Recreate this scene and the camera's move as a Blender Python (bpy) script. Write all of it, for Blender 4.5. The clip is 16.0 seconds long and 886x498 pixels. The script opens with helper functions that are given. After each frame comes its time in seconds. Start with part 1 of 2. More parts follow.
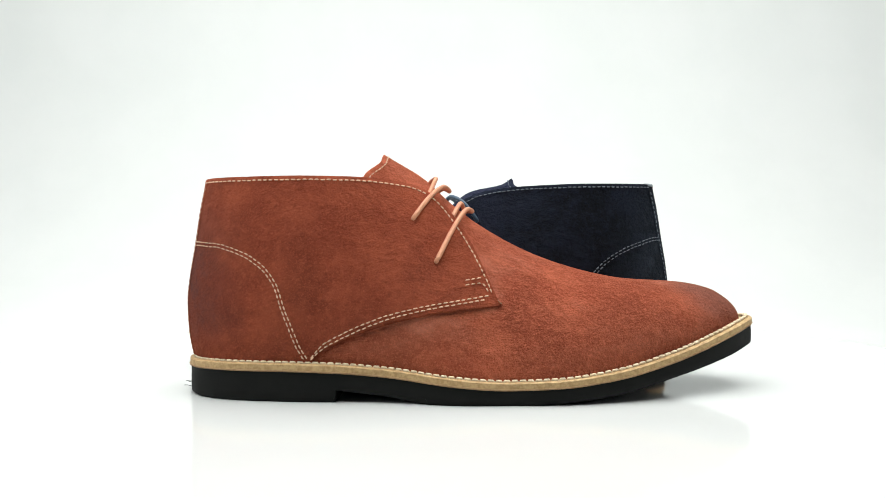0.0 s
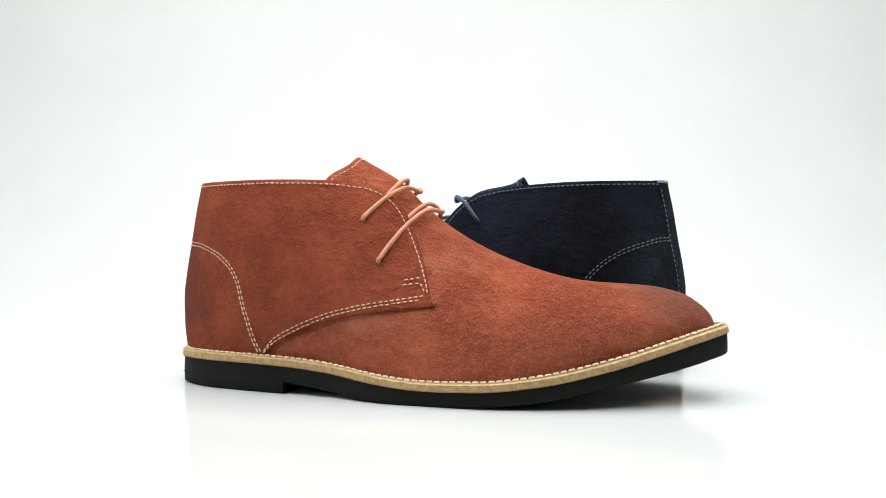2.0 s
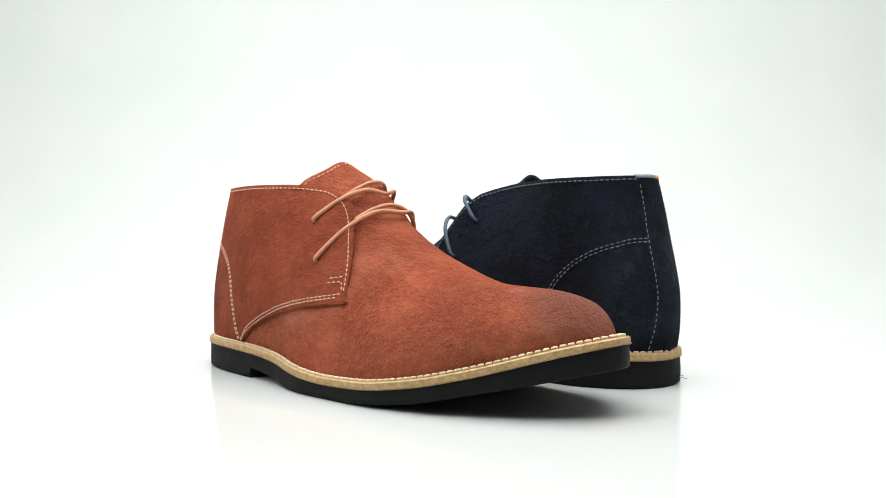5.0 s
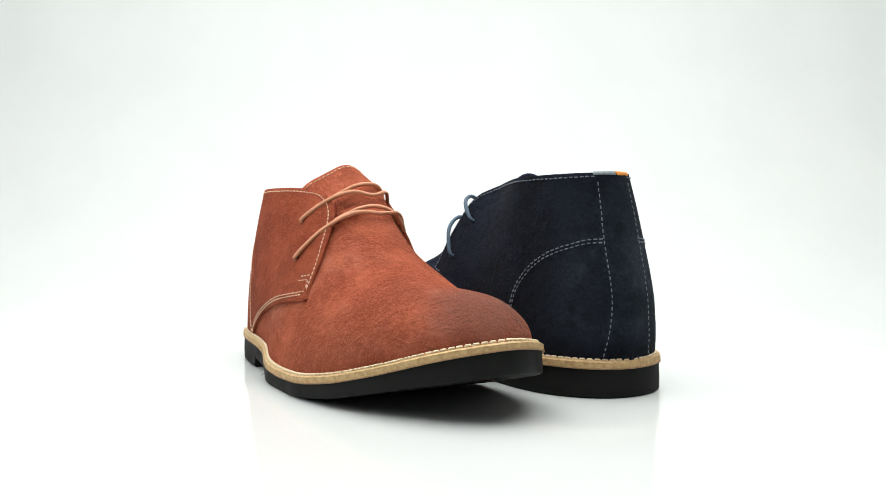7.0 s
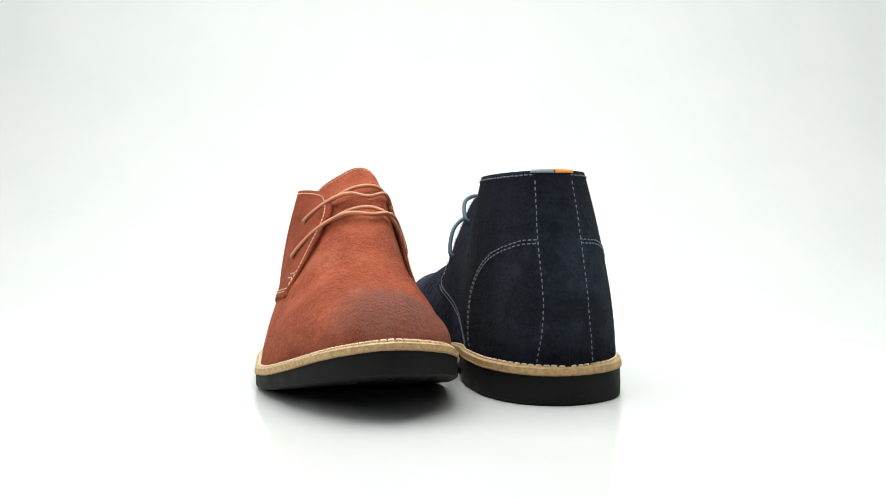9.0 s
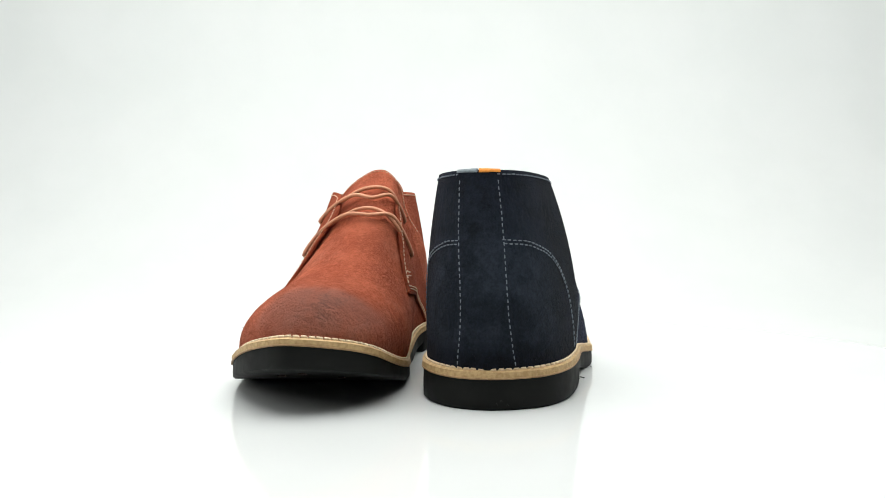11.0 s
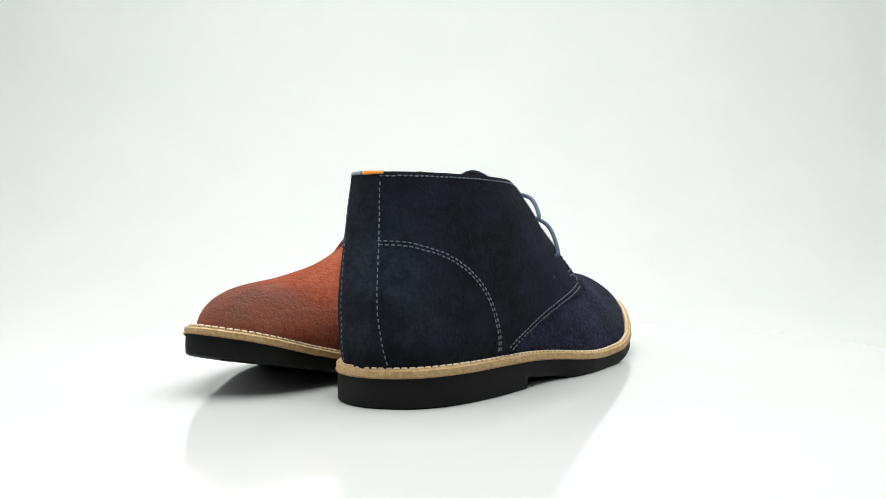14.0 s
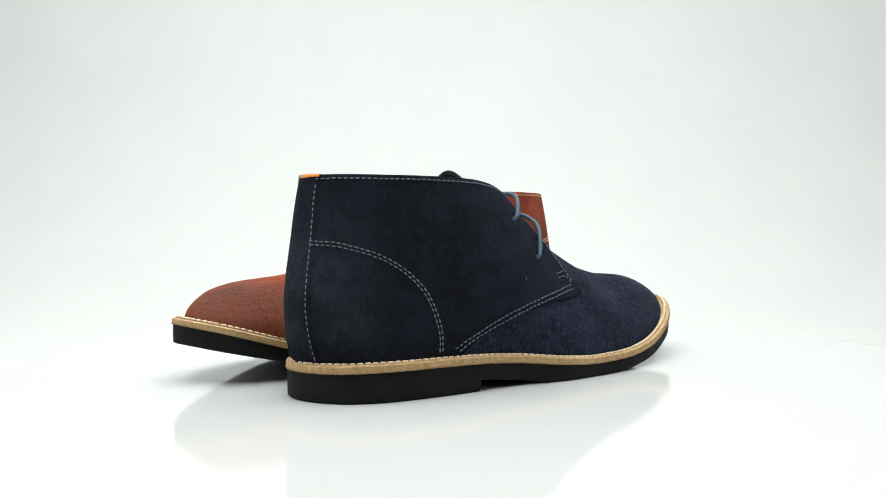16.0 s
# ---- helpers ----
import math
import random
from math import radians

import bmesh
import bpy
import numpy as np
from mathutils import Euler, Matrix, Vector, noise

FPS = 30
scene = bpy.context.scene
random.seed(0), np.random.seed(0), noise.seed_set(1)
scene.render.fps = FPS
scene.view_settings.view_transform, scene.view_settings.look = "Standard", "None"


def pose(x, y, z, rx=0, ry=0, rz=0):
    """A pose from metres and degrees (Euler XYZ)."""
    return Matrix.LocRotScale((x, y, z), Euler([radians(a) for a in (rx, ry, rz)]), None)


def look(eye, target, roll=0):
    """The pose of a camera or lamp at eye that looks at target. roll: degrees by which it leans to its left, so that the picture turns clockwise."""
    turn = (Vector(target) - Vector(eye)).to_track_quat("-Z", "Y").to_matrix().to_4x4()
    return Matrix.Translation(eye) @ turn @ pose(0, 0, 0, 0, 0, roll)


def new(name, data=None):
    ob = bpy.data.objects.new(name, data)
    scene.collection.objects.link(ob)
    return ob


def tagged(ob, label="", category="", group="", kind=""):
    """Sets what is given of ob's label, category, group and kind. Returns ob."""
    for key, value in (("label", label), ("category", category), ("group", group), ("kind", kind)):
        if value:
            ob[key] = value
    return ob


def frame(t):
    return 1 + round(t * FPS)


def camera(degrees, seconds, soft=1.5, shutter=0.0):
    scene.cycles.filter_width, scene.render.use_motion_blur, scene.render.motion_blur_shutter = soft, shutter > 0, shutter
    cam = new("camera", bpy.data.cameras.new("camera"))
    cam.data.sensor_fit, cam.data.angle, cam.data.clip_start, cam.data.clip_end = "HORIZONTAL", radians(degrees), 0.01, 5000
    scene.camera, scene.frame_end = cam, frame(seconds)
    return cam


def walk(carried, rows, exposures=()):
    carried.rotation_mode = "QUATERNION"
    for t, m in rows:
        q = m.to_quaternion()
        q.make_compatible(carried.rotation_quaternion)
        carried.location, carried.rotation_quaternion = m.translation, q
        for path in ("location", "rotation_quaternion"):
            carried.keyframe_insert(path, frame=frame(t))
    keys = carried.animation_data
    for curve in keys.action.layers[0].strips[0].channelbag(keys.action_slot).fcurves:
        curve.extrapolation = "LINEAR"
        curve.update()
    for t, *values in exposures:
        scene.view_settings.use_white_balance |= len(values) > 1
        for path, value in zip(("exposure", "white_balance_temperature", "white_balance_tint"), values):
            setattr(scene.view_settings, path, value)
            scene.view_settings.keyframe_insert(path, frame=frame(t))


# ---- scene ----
# A turntable stands before a still camera and carries two suede boots round.
EYE = (0.0, -0.5335, 0.0840)
cam = camera(55.69, 16.0, soft=0.85)
SHOT = Matrix.Translation(EYE) @ Euler((0, 0, radians(1.137))).to_matrix().to_4x4() @ Euler((radians(90 - 0.994), 0, 0)).to_matrix().to_4x4() @ Euler((0, 0, radians(-0.476))).to_matrix().to_4x4()
walk(cam, [(0.0, SHOT), (16.0, SHOT)], [(0.0, 0.0), (9.2, 0.0), (11.3, -0.07), (12.6, -0.15), (16.0, -0.15)])
SPIN = -8.679  # degrees a second, clockwise from above

# ---- light ----
world = bpy.data.worlds.new("world")
scene.world = world
world.use_nodes = True
world.node_tree.nodes["Background"].inputs[0].default_value = (0.95, 1.0, 0.98, 1)
world.node_tree.nodes["Background"].inputs[1].default_value = 0.35


def softbox(name, eye, target, w, h, watts, colour=(1.0, 1.0, 0.980)):
    data = bpy.data.lights.new(name, "AREA")
    data.shape, data.size, data.size_y, data.energy, data.color = "RECTANGLE", w, h, watts, colour
    ob = new(name, data)
    ob.matrix_world = look(eye, target)
    return ob


softbox("softbox_top", (0.0, -0.10, 1.05), (0, 0.02, 0), 1.4, 1.2, 26.5)
softbox("softbox_side_left", (-1.25, -0.15, 0.70), (0, 0, 0.05), 0.8, 0.8, 7.2)
softbox("softbox_side_right", (1.25, -0.15, 0.70), (0, 0, 0.05), 0.8, 0.8, 2.0)
softbox("softbox_back", (0.0, 0.75, 1.2), (0, 1.35, 0.25), 3.0, 0.5, 11.8)


# ---- materials ----
def material(name):
    m = bpy.data.materials.new(name)
    m.use_nodes = True
    return m, m.node_tree, m.node_tree.nodes["Principled BSDF"]


def node(tree, kind, **values):
    n = tree.nodes.new(kind)
    for key, value in values.items():
        if key in n.inputs:
            n.inputs[key].default_value = value
    return n


def noise_at(tree, scale, detail=4.0, rough=0.55, stretch=None):
    co = node(tree, "ShaderNodeTexCoord")
    n = node(tree, "ShaderNodeTexNoise", Scale=scale, Detail=detail, Roughness=rough)
    if stretch:
        mp = node(tree, "ShaderNodeMapping")
        mp.inputs["Scale"].default_value = stretch
        tree.links.new(co.outputs["Object"], mp.inputs["Vector"])
        tree.links.new(mp.outputs["Vector"], n.inputs["Vector"])
    else:
        tree.links.new(co.outputs["Object"], n.inputs["Vector"])
    return n


def ramp(tree, source, a, b, low, high):
    r = tree.nodes.new("ShaderNodeMapRange")
    r.interpolation_type = "SMOOTHSTEP"
    r.inputs["From Min"].default_value, r.inputs["From Max"].default_value = a, b
    r.inputs["To Min"].default_value, r.inputs["To Max"].default_value = low, high
    tree.links.new(source, r.inputs["Value"])
    return r.outputs["Result"]


def mixed(tree, factor, a, b, blend="MIX"):
    m = tree.nodes.new("ShaderNodeMix")
    m.data_type, m.blend_type = "RGBA", blend
    for slot, value in ((0, factor), (6, a), (7, b)):
        if isinstance(value, (int, float)):
            m.inputs[slot].default_value = value
        elif isinstance(value, tuple):
            m.inputs[slot].default_value = (*value, 1)
        else:
            tree.links.new(value, m.inputs[slot])
    return m.outputs[2]


def times(tree, a, b, op="MULTIPLY"):
    m = tree.nodes.new("ShaderNodeMath")
    m.operation = op
    for slot, value in ((0, a), (1, b)):
        if isinstance(value, (int, float)):
            m.inputs[slot].default_value = value
        else:
            tree.links.new(value, m.inputs[slot])
    return m.outputs[0]


def bump(tree, shader, height, strength, distance):
    b = node(tree, "ShaderNodeBump", Strength=strength, Distance=distance)
    tree.links.new(height, b.inputs["Height"])
    tree.links.new(b.outputs["Normal"], shader.inputs["Normal"])


def suede(name, base, light, dark, burnish, toe, heel, sheen, nap=1.0, scuff=0.0, chalk=None, front=0.0):
    """Brushed suede: cloudy nap, combed streaks, fibre grain, a burnished toe and heel, pale scuffs."""
    m, tree, sh = material(name)
    cloud = noise_at(tree, 30, 5, 0.62)
    patch = noise_at(tree, 13, 3, 0.55)
    streak = noise_at(tree, 95, 5, 0.68, (0.30, 1.0, 0.75))
    grain = noise_at(tree, 1700, 3, 0.7)
    fleck = noise_at(tree, 560, 3, 0.7)
    curl = noise_at(tree, 240, 4, 0.62)
    speck = noise_at(tree, 950, 2, 0.6)
    c = mixed(tree, ramp(tree, cloud.outputs[0], 0.36, 0.66, 0.0, 0.70), base, light)
    c = mixed(tree, ramp(tree, patch.outputs[0], 0.47, 0.66, 0, 0.62), c, dark)
    c = mixed(tree, ramp(tree, streak.outputs[0], 0.50, 0.72, 0, 0.50 * nap), c, dark)
    c = mixed(tree, ramp(tree, grain.outputs[0], 0.44, 0.70, 0, 0.36 * nap), c, light)
    c = mixed(tree, ramp(tree, fleck.outputs[0], 0.50, 0.70, 0, 0.45 * nap), c, dark)
    c = mixed(tree, ramp(tree, curl.outputs[0], 0.50, 0.68, 0, 0.34 * nap), c, light)
    c = mixed(tree, ramp(tree, speck.outputs[0], 0.53, 0.66, 0, 0.50 * nap), c, light)
    co = node(tree, "ShaderNodeTexCoord")
    xyz = node(tree, "ShaderNodeSeparateXYZ")
    tree.links.new(co.outputs["Object"], xyz.inputs[0])
    wob = times(tree, times(tree, cloud.outputs[0], 0.5, "SUBTRACT"), 0.06)
    # paler towards the lacing, broken up by the streaks
    if front:
        fore = ramp(tree, times(tree, xyz.outputs["X"], wob, "ADD"), 0.070, 0.140, 0, front)
        c = mixed(tree, times(tree, fore, ramp(tree, streak.outputs[0], 0.34, 0.60, 1, 0.45)), c, chalk)
    # pale scuffs combed along the shoe; fading near the welt paints in its shade
    if scuff:
        rub = noise_at(tree, 26, 4, 0.6, (0.45, 1.0, 1.0))
        low = times(tree, ramp(tree, xyz.outputs["Z"], 0.088, 0.058, 0.25, 1), ramp(tree, xyz.outputs["Z"], 0.020, 0.046, 0.10, 1))
        c = mixed(tree, times(tree, times(tree, ramp(tree, rub.outputs[0], 0.46, 0.62, 0, scuff), low), ramp(tree, streak.outputs[0], 0.34, 0.60, 1, 0.35)), c, chalk or light)
    along = times(tree, times(tree, xyz.outputs["X"], wob, "ADD"), times(tree, xyz.outputs["Y"], 0.62), "ADD")
    high = ramp(tree, xyz.outputs["Z"], 0.028, 0.052, 0.32, 1)
    smear = ramp(tree, streak.outputs[0], 0.30, 0.62, 1.0, 0.72)
    t = times(tree, times(tree, ramp(tree, along, 0.248, 0.290, 0, toe), high), smear)
    back = ramp(tree, times(tree, xyz.outputs["X"], wob, "ADD"), 0.044, 0.008, 0, heel)
    band = times(tree, ramp(tree, xyz.outputs["Z"], 0.022, 0.040, 0, 1), ramp(tree, xyz.outputs["Z"], 0.112, 0.062, 0.15, 1))
    c = mixed(tree, t, c, burnish)
    worn = times(tree, ramp(tree, cloud.outputs[0], 0.36, 0.60, 0.35, 1), ramp(tree, fleck.outputs[0], 0.38, 0.62, 1, 0.7))
    c = mixed(tree, times(tree, times(tree, back, band), worn), c, burnish)
    tree.links.new(c, sh.inputs["Base Color"])
    sh.inputs["Roughness"].default_value = 0.92
    sh.inputs["Specular IOR Level"].default_value = 0.15
    sh.inputs["Sheen Weight"].default_value = sheen
    sh.inputs["Sheen Roughness"].default_value = 0.45
    sh.inputs["Sheen Tint"].default_value = (*light, 1)
    h = times(tree, grain.outputs[0], times(tree, fleck.outputs[0], 1.2), "ADD")
    h = times(tree, h, times(tree, curl.outputs[0], 2.2 * nap), "ADD")
    bump(tree, sh, times(tree, h, times(tree, cloud.outputs[0], 1.5), "ADD"), 1.0, 0.0021)
    return m


def plain(name, base, other, rough, scale, spec=0.4, relief=0.2, depth=0.0003, stretch=None, metal=0.0):
    m, tree, sh = material(name)
    n = noise_at(tree, scale, 4, 0.6, stretch)
    tree.links.new(mixed(tree, ramp(tree, n.outputs[0], 0.35, 0.68, 0, 1), base, other), sh.inputs["Base Color"])
    tree.links.new(ramp(tree, n.outputs[0], 0.3, 0.7, rough * 0.88, min(1, rough * 1.1)), sh.inputs["Roughness"])
    sh.inputs["Specular IOR Level"].default_value = spec
    sh.inputs["Metallic"].default_value = metal
    if relief:
        bump(tree, sh, n.outputs[0], relief, depth)
    return m


RUST = suede("rust_suede", (0.255, 0.049, 0.022), (0.500, 0.118, 0.056), (0.145, 0.030, 0.0145), (0.060, 0.035, 0.039), 0.90, 0.95, 0.36, 0.85, 0.35)
# paler copy of RUST for the vamp: top light put into the colour
RUST_VAMP = suede("rust_suede_toplit", (0.335, 0.067, 0.031), (0.670, 0.178, 0.091), (0.180, 0.040, 0.019), (0.118, 0.078, 0.069), 0.90, 0.0, 0.48, 0.88, 0.66, (0.640, 0.235, 0.150))
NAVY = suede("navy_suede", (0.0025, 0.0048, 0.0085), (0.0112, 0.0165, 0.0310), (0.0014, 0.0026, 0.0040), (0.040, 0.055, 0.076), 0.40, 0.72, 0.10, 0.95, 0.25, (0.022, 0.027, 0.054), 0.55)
# vamp copy of NAVY, lightened as if lit from above
NAVY_VAMP = suede("navy_suede_toplit", (0.0058, 0.0088, 0.0195), (0.0400, 0.0500, 0.1000), (0.0026, 0.0038, 0.0078), (0.075, 0.082, 0.112), 0.66, 0.0, 0.26, 1.55, 0.45, (0.056, 0.062, 0.110))
LINING = plain("tan_lining", (0.33, 0.19, 0.10), (0.40, 0.24, 0.13), 0.7, 60)
NAVY_LINING = plain("dark_lining", (0.035, 0.028, 0.028), (0.06, 0.045, 0.04), 0.7, 60)
PALE_THREAD = plain("peach_thread", (0.80, 0.54, 0.36), (0.66, 0.41, 0.26), 0.8, 900)
GREY_THREAD = plain("grey_thread", (0.17, 0.205, 0.245), (0.11, 0.135, 0.17), 0.8, 900)
TAN_LACE = plain("waxed_tan_lace", (0.60, 0.275, 0.155), (0.50, 0.215, 0.115), 0.55, 1200, relief=0.5)
BLUE_LACE = plain("waxed_slate_lace", (0.055, 0.10, 0.15), (0.04, 0.075, 0.115), 0.55, 1200, relief=0.5)
WELT = plain("tan_welt_leather", (0.50, 0.345, 0.165), (0.36, 0.23, 0.10), 0.6, 420, relief=0.35)
WELT_EDGE = plain("brown_welt_edge", (0.34, 0.21, 0.10), (0.24, 0.14, 0.06), 0.6, 300)
CREAM = plain("cream_welt_thread", (0.74, 0.62, 0.44), (0.60, 0.47, 0.30), 0.75, 700)
RUBBER = plain("black_rubber", (0.0055, 0.0062, 0.0058), (0.0095, 0.0102, 0.0095), 0.7, 90, spec=0.15, relief=0.12)
HOLE = plain("punched_hole", (0.03, 0.014, 0.010), (0.02, 0.010, 0.008), 0.9, 400)
GREY_TAB = plain("grey_ribbon", (0.22, 0.26, 0.28), (0.17, 0.20, 0.22), 0.7, 800)
ORANGE_TAB = plain("orange_ribbon", (0.80, 0.30, 0.04), (0.68, 0.23, 0.03), 0.7, 800)
ACRYLIC = plain("white_acrylic", (0.595, 0.618, 0.61), (0.58, 0.604, 0.595), 0.07, 8, spec=0.21, relief=0)
PAPER = plain("white_backdrop_paper", (0.620, 0.645, 0.634), (0.605, 0.633, 0.621), 0.9, 6, spec=0.1, relief=0.05)
PLASTER = plain("grey_plaster", (0.27, 0.275, 0.275), (0.25, 0.255, 0.255), 0.9, 4, spec=0.2, relief=0.1)


# ---- mesh helpers ----
def mesh_of(name, verts, faces, mats, smooth=True, slots=None):
    me = bpy.data.meshes.new(name)
    me.from_pydata([tuple(map(float, v)) for v in verts], [], faces)
    for m in mats:
        me.materials.append(m)
    me.polygons.foreach_set("use_smooth", [smooth] * len(faces))
    if slots:
        me.polygons.foreach_set("material_index", slots)
    me.update()
    return me


def part(name, me, parent, label="", kind=""):
    ob = new(name, me)
    ob.parent = parent
    return tagged(ob, label, kind=kind)


def sheet(grid):
    """Vertices and faces of a grid of points, rows by columns."""
    r, c = grid.shape[:2]
    faces = [(i * c + j, i * c + j + 1, (i + 1) * c + j + 1, (i + 1) * c + j) for i in range(r - 1) for j in range(c - 1)]
    return grid.reshape(-1, 3), faces


def curve(xs, ys):
    """A smooth curve through the points that does not overshoot."""
    xs, ys = np.array(xs, float), np.array(ys, float)
    d = np.diff(ys) / np.diff(xs)
    s = np.zeros(len(xs))
    s[0], s[-1] = d[0], d[-1]
    for i in range(1, len(xs) - 1):
        s[i] = 0 if d[i - 1] * d[i] <= 0 else 2 * d[i - 1] * d[i] / (d[i - 1] + d[i])

    def at(x):
        x = np.clip(np.asarray(x, float), xs[0], xs[-1])
        i = np.clip(np.searchsorted(xs, x) - 1, 0, len(xs) - 2)
        h = xs[i + 1] - xs[i]
        t = (x - xs[i]) / h
        return ((2 * t ** 3 - 3 * t ** 2 + 1) * ys[i] + (t ** 3 - 2 * t ** 2 + t) * h * s[i]
                + (-2 * t ** 3 + 3 * t ** 2) * ys[i + 1] + (t ** 3 - t ** 2) * h * s[i + 1])
    return at


def smooth_line(points, step):
    """Points at even steps along a rounded line through the given ones."""
    p = np.array(points, float)
    p = np.vstack([2 * p[0] - p[1], p, 2 * p[-1] - p[-2]])
    t = np.linspace(0, 1, 24, endpoint=False)[:, None]
    out = []
    for a, b, c, d in zip(p, p[1:], p[2:], p[3:]):
        out.append(0.5 * (2 * b + (c - a) * t + (2 * a - 5 * b + 4 * c - d) * t ** 2 + (3 * b - a - 3 * c + d) * t ** 3))
    line = np.vstack(out + [p[-2:-1]])
    run = np.concatenate([[0], np.cumsum(np.linalg.norm(np.diff(line, axis=0), axis=1))])
    at = np.linspace(0, run[-1], max(2, int(run[-1] / step) + 1))
    return np.stack([np.interp(at, run, line[:, k]) for k in range(line.shape[1])], 1)


# ---- the boot's form: x from heel to toe, y to the wearer's left, z up from the ground ----
LEN = 0.3106
ANG = np.arccos(1 - 2 * np.array([0, .012, .035, .07, .12, .2, .35, .5, .62, .72, .8, .88, .94, .98, 1.0]))
RIGHT = curve(ANG, [0, -.0171, -.0288, -.0369, -.0428, -.0473, -.0516, -.0612, -.0613, -.0565, -.0480, -.0358, -.0228, -.0100, .0024])
LEFT = curve(ANG, [0, .0160, .0254, .0329, .0381, .0400, .0362, .0380, .0438, .0464, .0450, .0420, .0332, .0191, .0024])
WELT_TOP = curve([0, .026, .056, .085, .114, .143, .171, .198, .227, .257, .294, .311], [.0194, .0199, .0199, .0192, .0171, .0137, .0117, .0125, .0160, .0228, .0339, .0384])
WELT_LOW = curve([0, .026, .056, .085, .114, .143, .171, .198, .227, .257, .294, .311], [.0155, .0160, .0160, .0153, .0132, .0099, .0080, .0088, .0122, .0190, .0302, .0350])
TREAD = curve([.086, .096, .114, .134, .185, .198, .227, .257, .294, .312], [.006, .005, .003, 0, 0, .0008, .0040, .0104, .0190, .0236])
RIDGE = curve([0, .04, .06, .075, .09, .107, .112, .128, .144, .159, .175, .191, .207, .223, .239, .271, .2885, .2965, .301, .303, .304],
              [.187, .182, .172, .158, .1455, .1315, .1284, .1175, .102, .090, .080, .072, .066, .0615, .0585, .056, .0520, .0480, .0440, .0405, .0368])
HEEL_BACK = curve([.018, .021, .034, .050, .062, .081, .100, .116, .140], [.0028, .0018, -.0006, -.0014, -.0002, .0029, .0058, .0088, .0118])
U0, U1, WAIST = .0025, .3040, .060


def rim(x):
    a = np.arccos(1 - 2 * np.clip(np.asarray(x) / LEN, 0, 1))
    return RIGHT(a), LEFT(a)


def blend(x, a, b):
    t = np.clip((x - a) / (b - a), 0, 1)
    return t * t * (3 - 2 * t)


SLUMP = [0.0]  # how far the tongue has sunk


RISE = [.0016]  # how full the instep and toe are
LEAN = [.0058]  # how far the heel's top leans to the wearer's left
SWAY = [0.0, 0.0]  # how far the instep and the toe lean to the wearer's left


def ridge_at(x):
    return RIDGE(x) + RISE[0] * blend(x, .11, .14) * (1 - blend(x, .285, .303)) - SLUMP[0] * (1 - blend(x, .100, .140)) * blend(x, .070, .098)


def form(u, psi):
    """The upper's surface: u from heel 0 to toe 1, psi from the right welt 0 over the top to the left welt pi."""
    u, psi = np.broadcast_arrays(np.asarray(u, float), np.asarray(psi, float))
    x = U0 + u * (U1 - U0)
    r, l = rim(u * LEN)
    mid, half = (r + l) / 2, (l - r) / 2
    half = half ** 2 / (half + .0032)
    low = WELT_TOP(x) - .001
    top = np.maximum(ridge_at(x), low + .0005)
    f = np.abs(np.sin(psi))
    front = blend(x, .17, .23)
    slack = 1 + np.where(np.cos(psi) > 0, -.12, .68) * blend(x, .06, .12) * (1 - front) * (1 - f ** 5) - .05 * front + .10 * blend(x, .25, .29)
    c = np.sign(np.cos(psi)) * np.abs(np.cos(psi)) ** slack
    z = low + (top - low) * f
    narrow = 1 - .222 * (1 - blend(x, 0, .112)) * np.clip((z - .02) / .095, 0, 1.3) ** .95
    y = mid * (1 - 2.0 * f * blend(x, .06, .14) * (1 - blend(x, .2, .26))) - half * narrow * c * (1 + .0415 * np.sin(np.pi * np.clip(f / .75, 0, 1)))
    y = y + (1 - blend(x, .05, .13)) * LEAN[0] * (z - .02) / .095
    y = y + f * blend(x, .05, .12) * (SWAY[0] * (1 - blend(x, .17, .24)) + SWAY[1] * blend(x, .17, .24))
    k = (WAIST - HEEL_BACK(z)) / (WAIST - U0)
    x = np.where(x < WAIST, WAIST - (WAIST - x) * k, x)
    return np.stack([x, y, z], -1)


def out(u, psi, lift):
    """The surface lifted outwards by so much."""
    e = 1e-3
    u, psi = np.broadcast_arrays(np.asarray(u, float), np.asarray(psi, float))
    du = form(np.clip(u + e, 0, 1), psi) - form(np.clip(u - e, 0, 1), psi)
    # at the very back the two halves meet: take the way round from one side to the other
    dp = form(u, psi + e) - form(u, psi - e)
    n = np.cross(du, dp)
    n = np.where(u[..., None] < .004, np.array([-1.0, 0, 0]), n)
    n = n / np.maximum(np.linalg.norm(n, axis=-1, keepdims=True), 1e-12)
    p = form(u, psi)
    n = np.where(((n[..., 1:2] * (p[..., 1:2] - .002) + n[..., 2:3] * .01) < 0) & (u[..., None] >= .004), -n, n)
    return p + n * np.asarray(lift)[..., None], n


def psi_at(u, z, side):
    x = U0 + np.asarray(u) * (U1 - U0)
    low, top = WELT_TOP(x) - .001, np.maximum(ridge_at(x), WELT_TOP(x))
    a = np.arcsin(np.clip((z - low) / (top - low), 0, 1))
    return a if side < 0 else np.pi - a


US = np.linspace(0, .75, 500)


def stand_off(x, z):
    """How far the quarter lies outside the form: more towards the lace facing."""
    x = np.asarray(x, float)
    low = np.where(x < .062, WELT_TOP(x) - .001, np.maximum(SEAM(x), WELT_TOP(x) - .001))
    rise = (z - low) / np.maximum(COLLAR(x) - low, .0004)
    return .0004 + .0009 * blend(x, .03, .09) + (.0016 * blend(x, .115, .14) * blend(rise, .55, 1.0) + .0012 * blend(x, .105, .135) * blend(rise, .30, .8)) * (1 - .75 * blend(x, .150, .166))


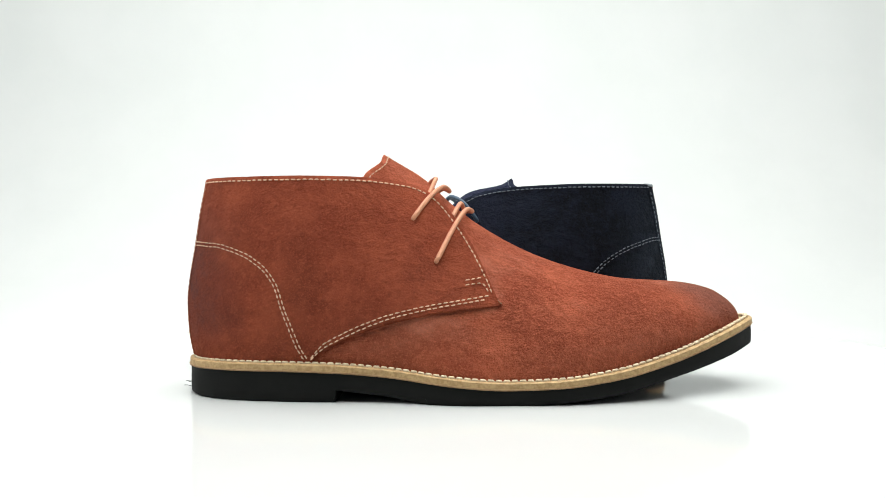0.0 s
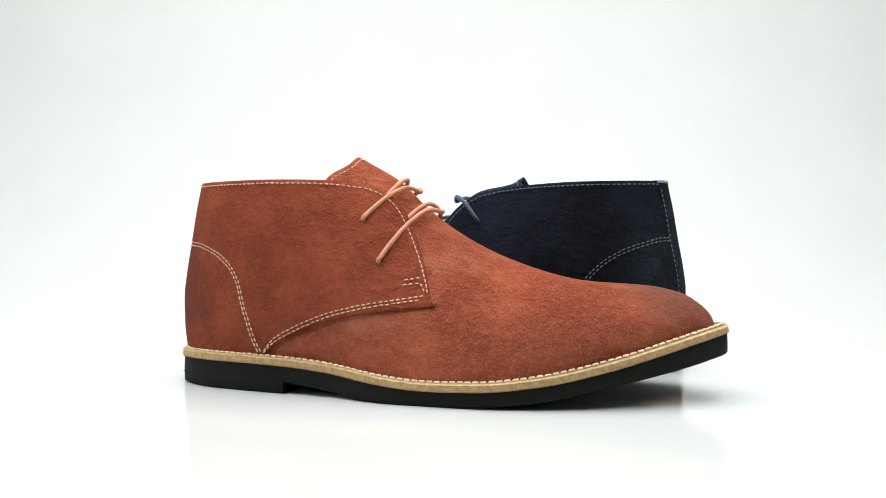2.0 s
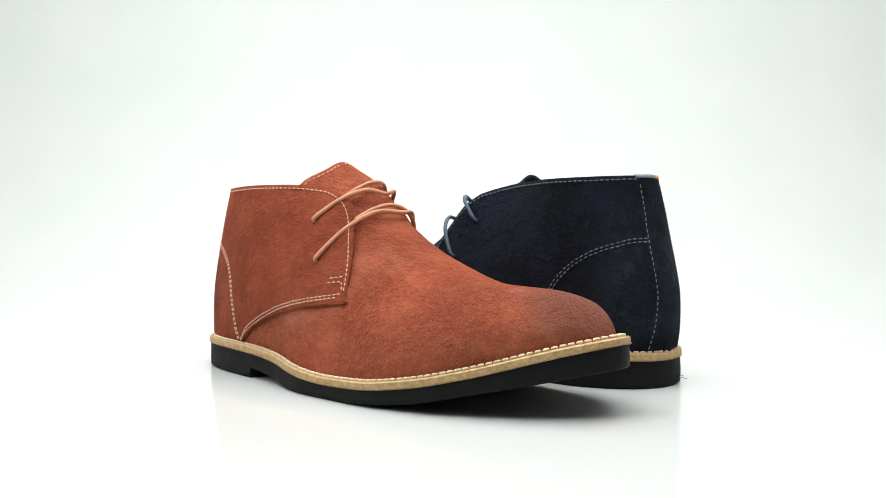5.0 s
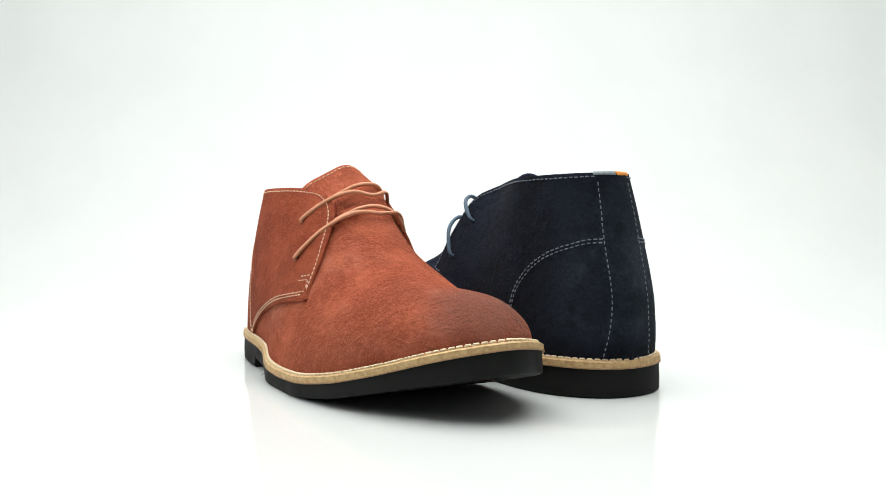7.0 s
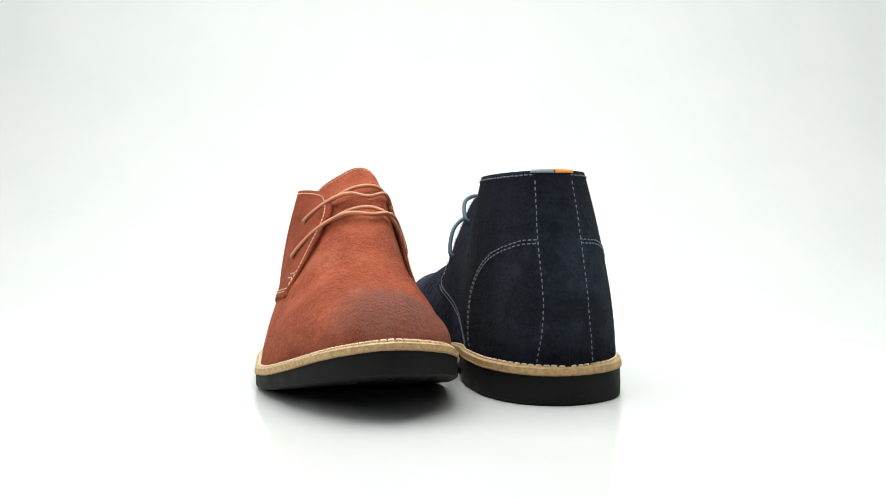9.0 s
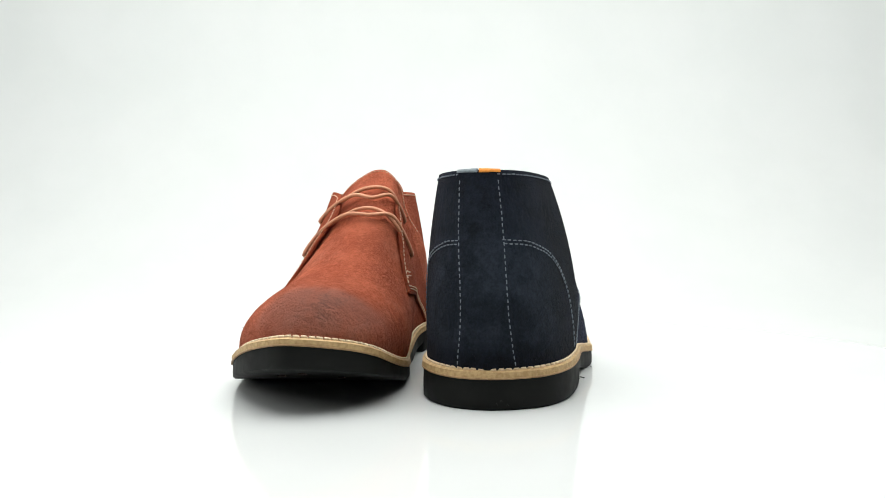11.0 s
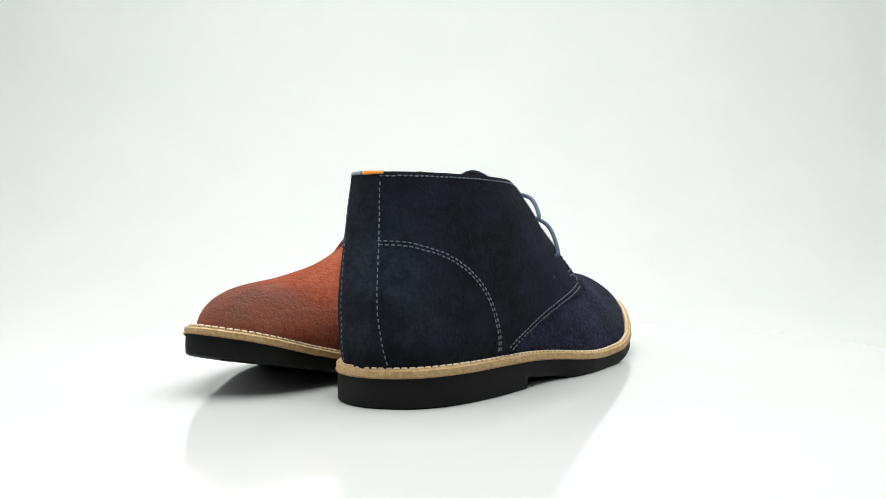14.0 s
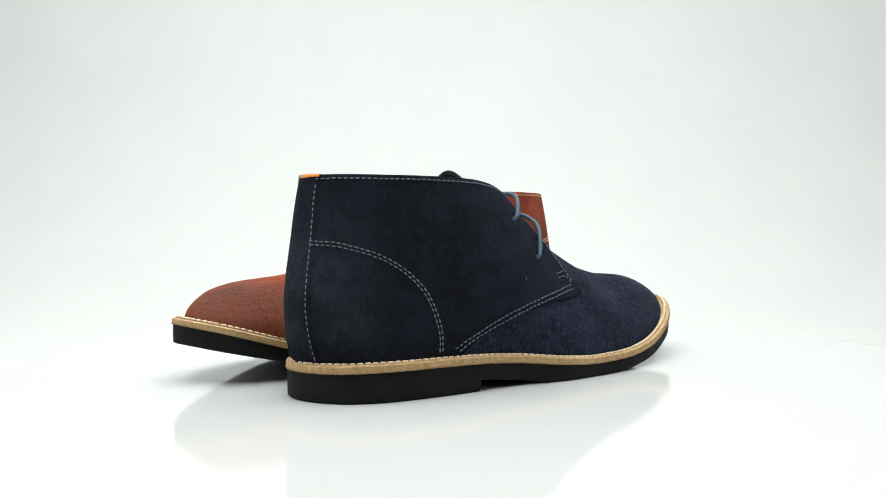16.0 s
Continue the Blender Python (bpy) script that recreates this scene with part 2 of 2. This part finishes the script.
def on_side(points, side, lift, step=.0006):
    """A line of (x, z) points laid onto one side of the upper: places and normals."""
    line = smooth_line(points, step)
    us = np.array([np.interp(x, form(US, psi_at(US, z, side))[:, 0], US) for x, z in line])
    return out(us, psi_at(us, line[:, 1], side), stand_off(line[:, 0], line[:, 1]) + lift)


def on_back(points, lift, step=.0006):
    """A line of (y, z) points laid round the heel."""
    line = smooth_line(points, step)
    us, ps = [], []
    for y, z in line:
        best = None
        for side in (-1, 1):
            near = US[:88]
            ys = form(near, psi_at(near, z, side))[:, 1]
            if (y - ys[0]) * side >= 0:
                best = (np.interp(side * y, side * ys, near), side)
                break
        if best is None:
            best = (0.0, 1)
        us.append(best[0])
        ps.append(float(psi_at(best[0], z, best[1])))
    return out(np.array(us), np.array(ps), np.full(len(us), lift))


def stitches(places, normals, run=.0025, gap=.0006, wide=.00043, high=.00040, seed=1):
    """A row of single stitches along a line."""
    rnd = random.Random(seed)
    d = np.concatenate([[0], np.cumsum(np.linalg.norm(np.diff(places, axis=0), axis=1))])
    verts, faces, at = [], [], .0004

    def point(s):
        return (np.array([np.interp(s, d, places[:, k]) for k in range(3)]), np.array([np.interp(s, d, normals[:, k]) for k in range(3)]))
    while at + run < d[-1]:
        s0, s1 = at + rnd.uniform(-.0001, .0001), at + run + rnd.uniform(-.00015, .00015)
        (a, n), (b, _) = point(s0), point(s1)
        way = (b - a) / max(np.linalg.norm(b - a), 1e-9)
        n = n / max(np.linalg.norm(n), 1e-9)
        across = np.cross(way, n)
        i, lean = len(verts), across * rnd.uniform(-.00012, .00012)
        verts.append(a - n * .0002)
        for k, (w, hh) in ((.22, (.8, .75)), (.78, (.85, .75))):
            m = a + (b - a) * k + lean
            for sx, sz in ((1, -.3), (.75, hh), (-.75, hh), (-1, -.3)):
                verts.append(m + across * wide * sx * w + n * high * sz)
        verts.append(b - n * .0002)
        for k in range(4):
            q = (k + 1) % 4
            faces += [(i, i + 1 + q, i + 1 + k), (i + 1 + k, i + 1 + q, i + 5 + q, i + 5 + k), (i + 5 + k, i + 5 + q, i + 9)]
        at += run + gap
    return verts, faces


def joined(pieces):
    verts, faces = [], []
    for v, f in pieces:
        k = len(verts)
        verts += list(v)
        faces += [tuple(i + k for i in g) for g in f]
    return verts, faces


def tube(points, radius, sides=8, step=.0015, flat=1.0):
    line = smooth_line(points, step)
    verts, faces, up = [], [], np.array([0.1, 0.2, 1.0])
    n = len(line)
    for i, p in enumerate(line):
        way = line[min(i + 1, n - 1)] - line[max(i - 1, 0)]
        way = way / np.linalg.norm(way)
        a = np.cross(way, up)
        a /= np.linalg.norm(a)
        b = np.cross(a, way)
        for k in range(sides):
            t = 2 * np.pi * k / sides
            verts.append(p + radius * (np.cos(t) * a + flat * np.sin(t) * b))
    for i in range(n - 1):
        for k in range(sides):
            q = (k + 1) % sides
            faces.append((i * sides + k, i * sides + q, (i + 1) * sides + q, (i + 1) * sides + k))
    faces += [tuple(range(sides))[::-1], tuple((n - 1) * sides + k for k in range(sides))]
    return verts, faces


def thick(ob, t, inner):
    mod = ob.modifiers.new("thickness", "SOLIDIFY")
    mod.thickness, mod.offset, mod.use_rim = t, -1.0, True
    mod.material_offset = inner
    return ob


COLLAR = curve([0, .0225, .055, .0846, .0980, .1118, .1238, .1322, .1395, .1471, .1548, .1621, .1686],
               [.1170, .1171, .1170, .1163, .1158, .1142, .1108, .1054, .0985, .0880, .0764, .0630, .0484])
SEAM = curve([.060, .066, .0747, .0921, .1091, .1293, .1494, .1692], [.010, .0135, .0208, .0322, .0383, .0432, .0461, .0480])
RUST_SEAMS = (
    [(.0730, .0212), (.0803, .0278), (.0943, .0350), (.1108, .0415), (.1305, .0463), (.1505, .0494), (.1636, .0510)],
    [(.0730, .0220), (.0800, .0296), (.0943, .0371), (.1108, .0435), (.1305, .0481), (.1505, .0511), (.1657, .0530)],
    [(.0250, .0806), (.0382, .0760), (.0482, .0694), (.0553, .0602), (.0594, .0484), (.0632, .0390), (.0675, .0288), (.0718, .0216)])
NAVY_SEAMS = (
    [(.0725, .0225), (.0830, .0285), (.0985, .0349), (.1145, .0404), (.1310, .0454), (.1502, .0494), (.1626, .0512)],
    [(.0700, .0240), (.0820, .0301), (.0968, .0367), (.1126, .0424), (.1310, .0478), (.1502, .0518), (.1646, .0540)],
    [(.0190, .0800), (.0330, .0748), (.0452, .0670), (.0548, .0566), (.0604, .0444), (.0630, .0320), (.0624, .0226)])


def slab(levels, stations):
    """A solid that follows the sole's outline; levels from top to bottom: (inset, height as a function of x)."""
    verts, faces = [], []
    n = len(stations)
    loops = []
    for inset, z in levels:
        r, l = rim(stations)
        mid, half = (r + l) / 2, (l - r) / 2
        half = np.maximum(half - inset * half / (half + .004) * 1.1, 0)
        x = inset + stations / LEN * (LEN - 2 * inset)
        zz = z(stations)
        right = np.stack([x, mid - half, zz], 1)
        left = np.stack([x, mid + half, zz], 1)
        loops.append(np.vstack([right, left[::-1]]))
    m = 2 * n
    for lp in loops:
        verts += list(lp)
    for k in range(len(levels) - 1):
        for i in range(m):
            j = (i + 1) % m
            faces.append((k * m + j, k * m + i, (k + 1) * m + i, (k + 1) * m + j))
    e = (len(levels) - 1) * m
    for i in range(n - 1):
        faces.append((i, i + 1, m - 2 - i, m - 1 - i))
        faces.append((e + i, e + m - 1 - i, e + m - 2 - i, e + i + 1))
    return verts, faces


def boot(name, label, suede_mat, vamp_mat, lining, thread, lace_mat, tab, seams, seed, slump, sway, lean, rise, tilt, loose, back):
    SLUMP[0], SWAY[:], LEAN[0], RISE[0] = 0.0, sway, lean, rise
    top = tagged(new(name), label, "boot", "pair of suede boots")
    xs = LEN * (1 - np.cos(np.linspace(0, np.pi, 120))) / 2
    # sole: forefoot and heel block are one moulding with a step at the heel breast
    breast = .0855
    st = np.sort(np.concatenate([xs[(np.abs(xs - breast) > .0012)], [breast - .0004, breast + .0004]]))

    def bottom(x):
        return np.where(x < breast, 0.0, TREAD(x))

    sole = part("sole", mesh_of("sole", *slab([(.0006, WELT_LOW), (.0004, lambda x: WELT_LOW(x) * .4 + bottom(x) * .6), (.0005, lambda x: bottom(x) + .0009), (.0014, bottom)], st), [RUBBER]), top, "black moulded rubber sole with a stepped heel")
    sole.modifiers.new("crease", "EDGE_SPLIT").split_angle = radians(50)
    welt = part("welt", mesh_of("welt", *slab([(.0010, WELT_TOP), (0, lambda x: WELT_TOP(x) - .0007), (0, lambda x: WELT_LOW(x) + .0004), (.0006, WELT_LOW)], xs), [WELT]), top, "tan leather welt with a brown lower edge")
    welt.modifiers.new("crease", "EDGE_SPLIT").split_angle = radians(40)
    # pale rand line along the welt's foot and the stitched cord on its top
    r, l = rim(xs)
    ring = np.vstack([np.stack([xs, r, WELT_LOW(xs)], 1), np.stack([xs, l, WELT_LOW(xs)], 1)[::-1]])
    part("rand", mesh_of("rand", *tube(ring, .0005, 6, .003), [WELT_EDGE]), welt)
    hi, lo = (r + l) / 2, (l - r) / 2
    lo2 = np.maximum(lo - .0024 * lo / (lo + .004) * 1.1, 0)
    xi = .0022 + xs / LEN * (LEN - .0050)
    cord = np.vstack([np.stack([xi, hi - lo2, WELT_TOP(xs) + .0002], 1), np.stack([xi, hi + lo2, WELT_TOP(xs) + .0002], 1)[::-1]])
    cord = smooth_line(cord, .0008)
    part("welt_stitching", mesh_of("welt_stitching", *stitches(cord, np.tile([0, 0, 1.0], (len(cord), 1)), .0041, -.0002, .0014, .0011, seed), [CREAM]), welt, "cream corded welt stitching", "stuff")

    # moulding plugs under the toe, loose fibres at the heel
    for px, py in ((.288, .004), (.272, -.012), (.262, .018)):
        n = 18
        ring = [(px + .0036 * math.cos(2 * math.pi * k / n), py + .0022 * math.sin(2 * math.pi * k / n)) for k in range(n)]
        v = [(x, y, float(TREAD(x)) - .0003) for x, y in ring] + [(x, y, float(TREAD(x)) + .0008) for x, y in ring]
        part("tread_plug", mesh_of("tread_plug", v, [tuple(range(n))] + [(k, (k + 1) % n, n + (k + 1) % n, n + k) for k in range(n)], [HOLE]), sole)
    rnd = random.Random(seed)
    for fx, fy, fz in ((.0005, -.006, .004), (.0010, -.009, .002), (.0007, -.004, .0025), (.0850, -.0490, .0012), (.0858, -.0488, .0020), (.1310, -.0560, .0020)):
        d = np.array([-1.0, -.3, .1]) if fx < .05 else np.array([.3, -1.0, -.1])
        a = np.array([fx, fy, fz]) + d * -.0008
        b = a + d * rnd.uniform(.003, .005) + [0, 0, rnd.uniform(-.001, .0015)]
        part("loose_fibre", mesh_of("loose_fibre", *tube([a, (a + b) / 2 + [0, 0, rnd.uniform(.0002, .0012)], b], .00013, 4, .0008), [RUBBER]), sole)

    # vamp and tongue
    nu, npsi = 110, 73
    psi = np.linspace(0, np.pi, npsi)
    start = .062 + .0355 * blend(np.sin(psi), .25, .80) + .0095 * blend(np.sin(psi), .80, .985)
    start = start - back * blend(np.sin(psi), .5, .9)
    start = (start - U0) / (U1 - U0)
    s = 1 - (1 - np.linspace(0, 1, nu)) ** 1.9
    SLUMP[0], LEAN[0] = slump, .0058
    grid = np.stack([form(a + (1 - a) * s, np.full(nu, p)) for a, p in zip(start, psi)])
    grid[..., 1] += tilt * blend(grid[..., 2], .092, .126)
    v, f = sheet(grid)
    vamp = thick(part("vamp", mesh_of("vamp", v, f, [vamp_mat, lining]), top, "suede vamp and tongue, top light put into its paler colour"), .0018, 1)
    edge, en = [], []
    for k in np.linspace(12, npsi - 13, 90):
        p, a = np.interp(k, range(npsi), psi), np.interp(k, range(npsi), start)
        q, n = out(np.array([a + .008]), np.array([p]), np.array([.0003]))
        q[0, 1] += tilt * blend(q[0, 2], .092, .126)
        edge.append(q[0]), en.append(n[0])
    part("tongue_stitching", mesh_of("tongue_stitching", *stitches(np.array(edge), np.array(en), seed=seed), [thread]), vamp, "", "stuff")

    SLUMP[0], LEAN[0] = 0.0, lean
    # quarters
    wid = curve([.018, .022, .05, .081, .1165], [.0168, .0160, .0132, .0127, .0108])
    cen = curve([.018, .05, .081, .1165], [.0010, .0020 - .32 * (.0058 - lean), .0040 - .64 * (.0058 - lean), .0060 - 1.02 * (.0058 - lean)])
    rows, rise = 40, np.linspace(0, 1, 40)
    for side in (-1, 1):
        ux = np.concatenate([np.linspace(0, .02, 12)[:-1] ** 1.0, np.linspace(.02, .12, 26)[:-1], np.linspace(.12, .1692, 46)])
        u = (ux - U0) / (U1 - U0)
        u = np.clip(u, 0, 1)
        x = U0 + u * (U1 - U0)
        zl = np.where(x < .062, WELT_TOP(x) - .001, np.maximum(SEAM(x), WELT_TOP(x) - .001))
        zh = np.maximum(COLLAR(x), zl + .0004)
        z = zl + (zh - zl) * rise[:, None]
        uu = np.tile(u, (rows, 1))
        lift = stand_off(np.tile(x, (rows, 1)), z)
        g, _ = out(uu, np.stack([psi_at(u, zz, side) for zz in z]), lift)
        v, f = sheet(g)
        if side > 0:
            f = [k[::-1] for k in f]
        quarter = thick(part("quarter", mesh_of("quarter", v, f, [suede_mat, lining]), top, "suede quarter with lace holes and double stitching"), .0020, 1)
        # seams
        rows_of = []
        tie = float(on_back_grid([(float(cen(.082)) + side * float(wid(.082)), .082)], .0016)[0][0][0])
        xs_c = np.linspace(float(on_back_grid([(float(cen(.114)) + side * float(wid(.114)), .114)], .0016)[0][0][0]), .118, 16)
        rows_of.append(on_side([(a, float(COLLAR(a)) - .0022) for a in xs_c] + [(.1235, .1088), (.1305, .1045), (.1372, .0978), (.1438, .0892), (.1500, .0802), (.1560, .0708), (.1610, .0622), (.1649, .0537)], side, .0003))
        low_row, high_row, counter = seams
        rows_of += [on_side(low_row, side, .0003), on_side(high_row, side, .0003)]
        counter = [(tie, .0824), (.5 * tie + .5 * counter[0][0], .0818)] + counter
        rows_of.append(on_side(counter, side, .0003))
        rows_of.append(on_side([(cx - min(.0018, .25 * max(cz * 0 + cx - .006, 0)) * (k / (len(counter) - 1)) ** .6, cz - .0019 * (1 - .85 * (k / (len(counter) - 1)) ** 1.5)) for k, (cx, cz) in enumerate(counter)], side, .0003))
        rows_of.append(on_side([(.1508, .0606), (.155, .0609), (.1605, .0616)], side, .0004))
        rows_of.append(on_side([(.1508, .0582), (.155, .0586), (.1600, .0586), (.1622, .0558), (.1642, .0524)], side, .0004))
        part("seam_stitching", mesh_of("seam_stitching", *joined([stitches(p, n, seed=seed + i) for i, (p, n) in enumerate(rows_of)]), [thread]), quarter, "", "stuff")
        for hx, hz in ((.1250, .0935), (.1374, .0716)):
            q, n = on_side([(hx - .0004, hz), (hx + .0004, hz)], side, .0004)
            c, m = q[0], n[0]
            a = np.cross(m, [0, 0, 1.0])
            a /= np.linalg.norm(a)
            b = np.cross(m, a)
            ring = [c + .0014 * (np.cos(t) * a + np.sin(t) * b) for t in np.linspace(0, 2 * np.pi, 14, endpoint=False)]
            low = [k - m * .0012 for k in ring]
            vv = ring + low + [c - m * .0004]
            ff = [(i, (i + 1) % 14, 14 + (i + 1) % 14, 14 + i) for i in range(14)] + [(i, (i + 1) % 14, 28) for i in range(14)]
            part("eyelet", mesh_of("eyelet", vv, ff, [HOLE]), quarter)

    if tab:
        q, n = on_side([(.1218, .0588), (.1221, .0594), (.1219, .0602)], -1, .0003)
        part("lint", mesh_of("lint", *tube(q, .00014, 5, .0004), [GREY_TAB]), top, "pale speck of lint")

    # back stay
    zz = np.concatenate([np.linspace(.0185, .1165, 44)])
    cols = []
    for k in np.linspace(-1, 1, 21):
        q, n = on_back_grid([(float(cen(z)) + k * float(wid(z)), z) for z in zz], .0008)
        cols.append(q)
    v, f = sheet(np.stack(cols))
    stay = thick(part("back_stay", mesh_of("back_stay", v, f, [suede_mat, lining]), top, "suede back stay up the heel"), .0012, 0)
    lines = []
    for k in (-1, 1):
        q, n = on_back([(float(cen(z)) + k * (float(wid(z)) - .0017), z) for z in np.linspace(.021, .1150, 12)], .0007)
        lines.append(stitches(q, n, seed=seed + 9))
    part("stay_stitching", mesh_of("stay_stitching", *joined(lines), [thread]), stay, "", "stuff")
    if tab:
        for a, b, m, word in ((0.02, .98, GREY_TAB, "grey ribbon pull tab"), (-.98, -.02, ORANGE_TAB, "orange ribbon pull tab")):
            cols = []
            for k in np.linspace(a, b, 8):
                y = float(cen(.1165)) + k * float(wid(.1165))
                q, n = on_back_grid([(y, .1157), (y, .1166)], .0012)
                inw = q[1] - n[1] * .0055
                cols.append(np.array([q[0], q[1], q[1] + [0, 0, .0009] - n[1] * .0006, q[1] + [0, 0, .0013] - n[1] * .0024, inw + [0, 0, .0008], inw + [0, 0, -.004]]))
            v, f = sheet(np.stack(cols))
            thick(part("pull_tab", mesh_of("pull_tab", v, f, [m]), stay, word), .0006, 0)

    # footbed that closes the inside
    st2 = xs[(xs > .008) & (xs < .27)]
    r, l = rim(st2)
    v = np.vstack([np.stack([st2, r * .86, WELT_TOP(st2) + .004], 1), np.stack([st2, l * .86, WELT_TOP(st2) + .004], 1)])
    k = len(st2)
    part("footbed", mesh_of("footbed", v, [(i, i + 1, k + i + 1, k + i) for i in range(k - 1)], [lining]), top)

    # laces
    def hole(x, z, side):
        q, n = on_side([(x - .0004, z), (x + .0004, z)], side, .0006)
        return q[0], n[0]

    def strand(points, r=.0013):
        part("lace", mesh_of("lace", *tube(points, r, 8), [lace_mat]), top, "waxed round lace")

    def over(x, psi, lift):
        q, n = out(np.array([(x - U0) / (U1 - U0)]), np.array([psi]), np.array([lift]))
        return q[0]

    half = math.pi / 2
    for x, z, mx, rise_mid in ((.1250, .0935, .1405, .0045), (.1374, .0716, .1540, .0040)):
        (a, na), (b, nb) = hole(x, z, -1), hole(x, z, 1)
        pa, pb = (float(psi_at((x - U0) / (U1 - U0), z, k)) for k in (-1, 1))
        way = [a - na * .003, a + na * (.0010 + .001 * loose)]
        way += [over(x + (mx - x) * k ** .8, pa + (half - pa) * k, up) for k, up in ((.33, .0040 + .004 * loose), (.68, rise_mid + .001 + .001 * loose))]
        way.append(over(mx, half, rise_mid))
        way += [over(x + (mx - x) * k ** .8, pb + (half - pb) * k, up) for k, up in ((.68, rise_mid + .001 + .001 * loose), (.33, .0040 + .004 * loose))]
        way += [b + nb * (.0010 + .001 * loose), b - nb * .003]
        strand(way)
    if loose < .5:
        strand([over(.1300, half - .62, .0002), over(.1310, half - .48, .0022), over(.1330, half - .2, .0036), over(.1330, half + .02, .0042), over(.1310, half + .25, .0036), over(.1280, half + .5, .0030), over(.1250, half + .62, .0002)])
        strand([over(.1420, half - .72, .0002), over(.1430, half - .56, .0020), over(.1465, half - .25, .0030), over(.1480, half, .0036), over(.1500, half + .25, .0036), over(.1480, half + .55, .0034), over(.1440, half + .75, .0010)])
    # true breadth and height of the last
    for ob in top.children_recursive:
        ob.data.transform(Matrix.Diagonal((1.0, .957, .984, 1.0)))
    return top


def on_back_grid(points, lift):
    """Places round the heel for given (y, z), without resampling."""
    us, ps = [], []
    near = US[:88]
    for y, z in points:
        side = -1 if y < form(0.0, psi_at(0.0, z, -1))[1] else 1
        ys = form(near, psi_at(near, z, side))[:, 1]
        u = np.interp(side * y, side * ys, near)
        us.append(u), ps.append(float(psi_at(u, z, side)))
    return out(np.array(us), np.array(ps), np.full(len(us), lift))


# ---- setting ----
def box(name, lo, hi, mat, label):
    x0, y0, z0 = lo
    x1, y1, z1 = hi
    v = [(x, y, z) for x in (x0, x1) for y in (y0, y1) for z in (z0, z1)]
    f = [(0, 1, 3, 2), (4, 6, 7, 5), (0, 4, 5, 1), (2, 3, 7, 6), (0, 2, 6, 4), (1, 5, 7, 3)]
    return tagged(new(name, mesh_of(name, v, f, [mat], False)), label, "", "", "structure")


box("floor", (-2, -2, -1.0), (2, 2.4, -.9), PLASTER, "pale studio floor")
box("ceiling", (-2, -2, 1.7), (2, 2.4, 1.8), PLASTER, "grey studio ceiling")
box("wall_north", (-2, 2.3, -.9), (2, 2.4, 1.7), PLASTER, "grey studio wall")
box("wall_south", (-2, -2, -.9), (2, -1.9, 1.7), PLASTER, "grey studio wall behind the camera")
box("wall_west", (-2, -1.9, -.9), (-1.9, 2.3, 1.7), PLASTER, "grey studio wall")
box("wall_east", (1.9, -1.9, -.9), (2, 2.3, 1.7), PLASTER, "grey studio wall")


def backdrop():
    """White paper sweep: flat on the table, curving up behind."""
    prof = [(-0.95, -.055), (.55, -.055)]
    prof += [(.55 + .6 * math.sin(a), -.055 + .6 * (1 - math.cos(a))) for a in np.linspace(0, math.pi / 2, 20)[1:]] + [(1.15, 1.5)]
    xs = np.linspace(-1.5, 1.5, 9)
    g = np.array([[(x, y, z) for x in xs] for y, z in prof])
    v, f = sheet(g)
    ob = tagged(new("backdrop", mesh_of("backdrop", v, f, [PAPER])), "seamless white paper sweep behind the turntable", "", "", "structure")
    return ob


backdrop()


def lathe(prof, n=160):
    v, f = [], []
    for r, z in prof:
        v += [(r * math.cos(2 * math.pi * k / n), r * math.sin(2 * math.pi * k / n), z) for k in range(n)]
    for i in range(len(prof) - 1):
        for k in range(n):
            q = (k + 1) % n
            f.append((i * n + k, (i + 1) * n + k, (i + 1) * n + q, i * n + q))
    f += [tuple(range(n)), tuple((len(prof) - 1) * n + k for k in range(n))[::-1]]
    return v, f


turntable = tagged(new("turntable"), "round glossy white acrylic turntable on the paper sweep", "turntable")
plate = part("platter", mesh_of("platter", *lathe([(.3130, 0), (.3153, -.0007), (.3160, -.003), (.3153, -.0073), (.3130, -.008)]), [ACRYLIC], False), turntable, "glossy white acrylic disc")
part("base", mesh_of("base", *lathe([(.20, -.0082), (.21, -.012), (.21, -.0548)]), [ACRYLIC], False), turntable)

rust = boot("suede_boot", "rust-brown suede chukka boot, peach stitching, burnished toe, on the turntable", RUST, RUST_VAMP, LINING, PALE_THREAD, TAN_LACE, False, RUST_SEAMS, 3, 0.0, (0.0, 0.0), .0012, .0016, .0060, 0.0, 0.0)
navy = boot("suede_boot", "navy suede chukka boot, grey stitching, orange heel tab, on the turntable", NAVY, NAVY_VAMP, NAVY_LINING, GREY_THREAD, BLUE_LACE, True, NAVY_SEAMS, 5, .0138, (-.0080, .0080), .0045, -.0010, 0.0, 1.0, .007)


def motions():
    """The turntable carries both boots round at an even pace."""
    for thing, at in ((turntable, pose(0, 0, 0)), (rust, pose(-0.1491, -0.0689, 0, 0, 0, 0.36)), (navy, pose(0.1350, 0.0259, 0, 0, 0, 180.15))):
        walk(thing, [(t / 4, pose(0, 0, 0, 0, 0, SPIN * t / 4) @ at) for t in range(65)])


motions()
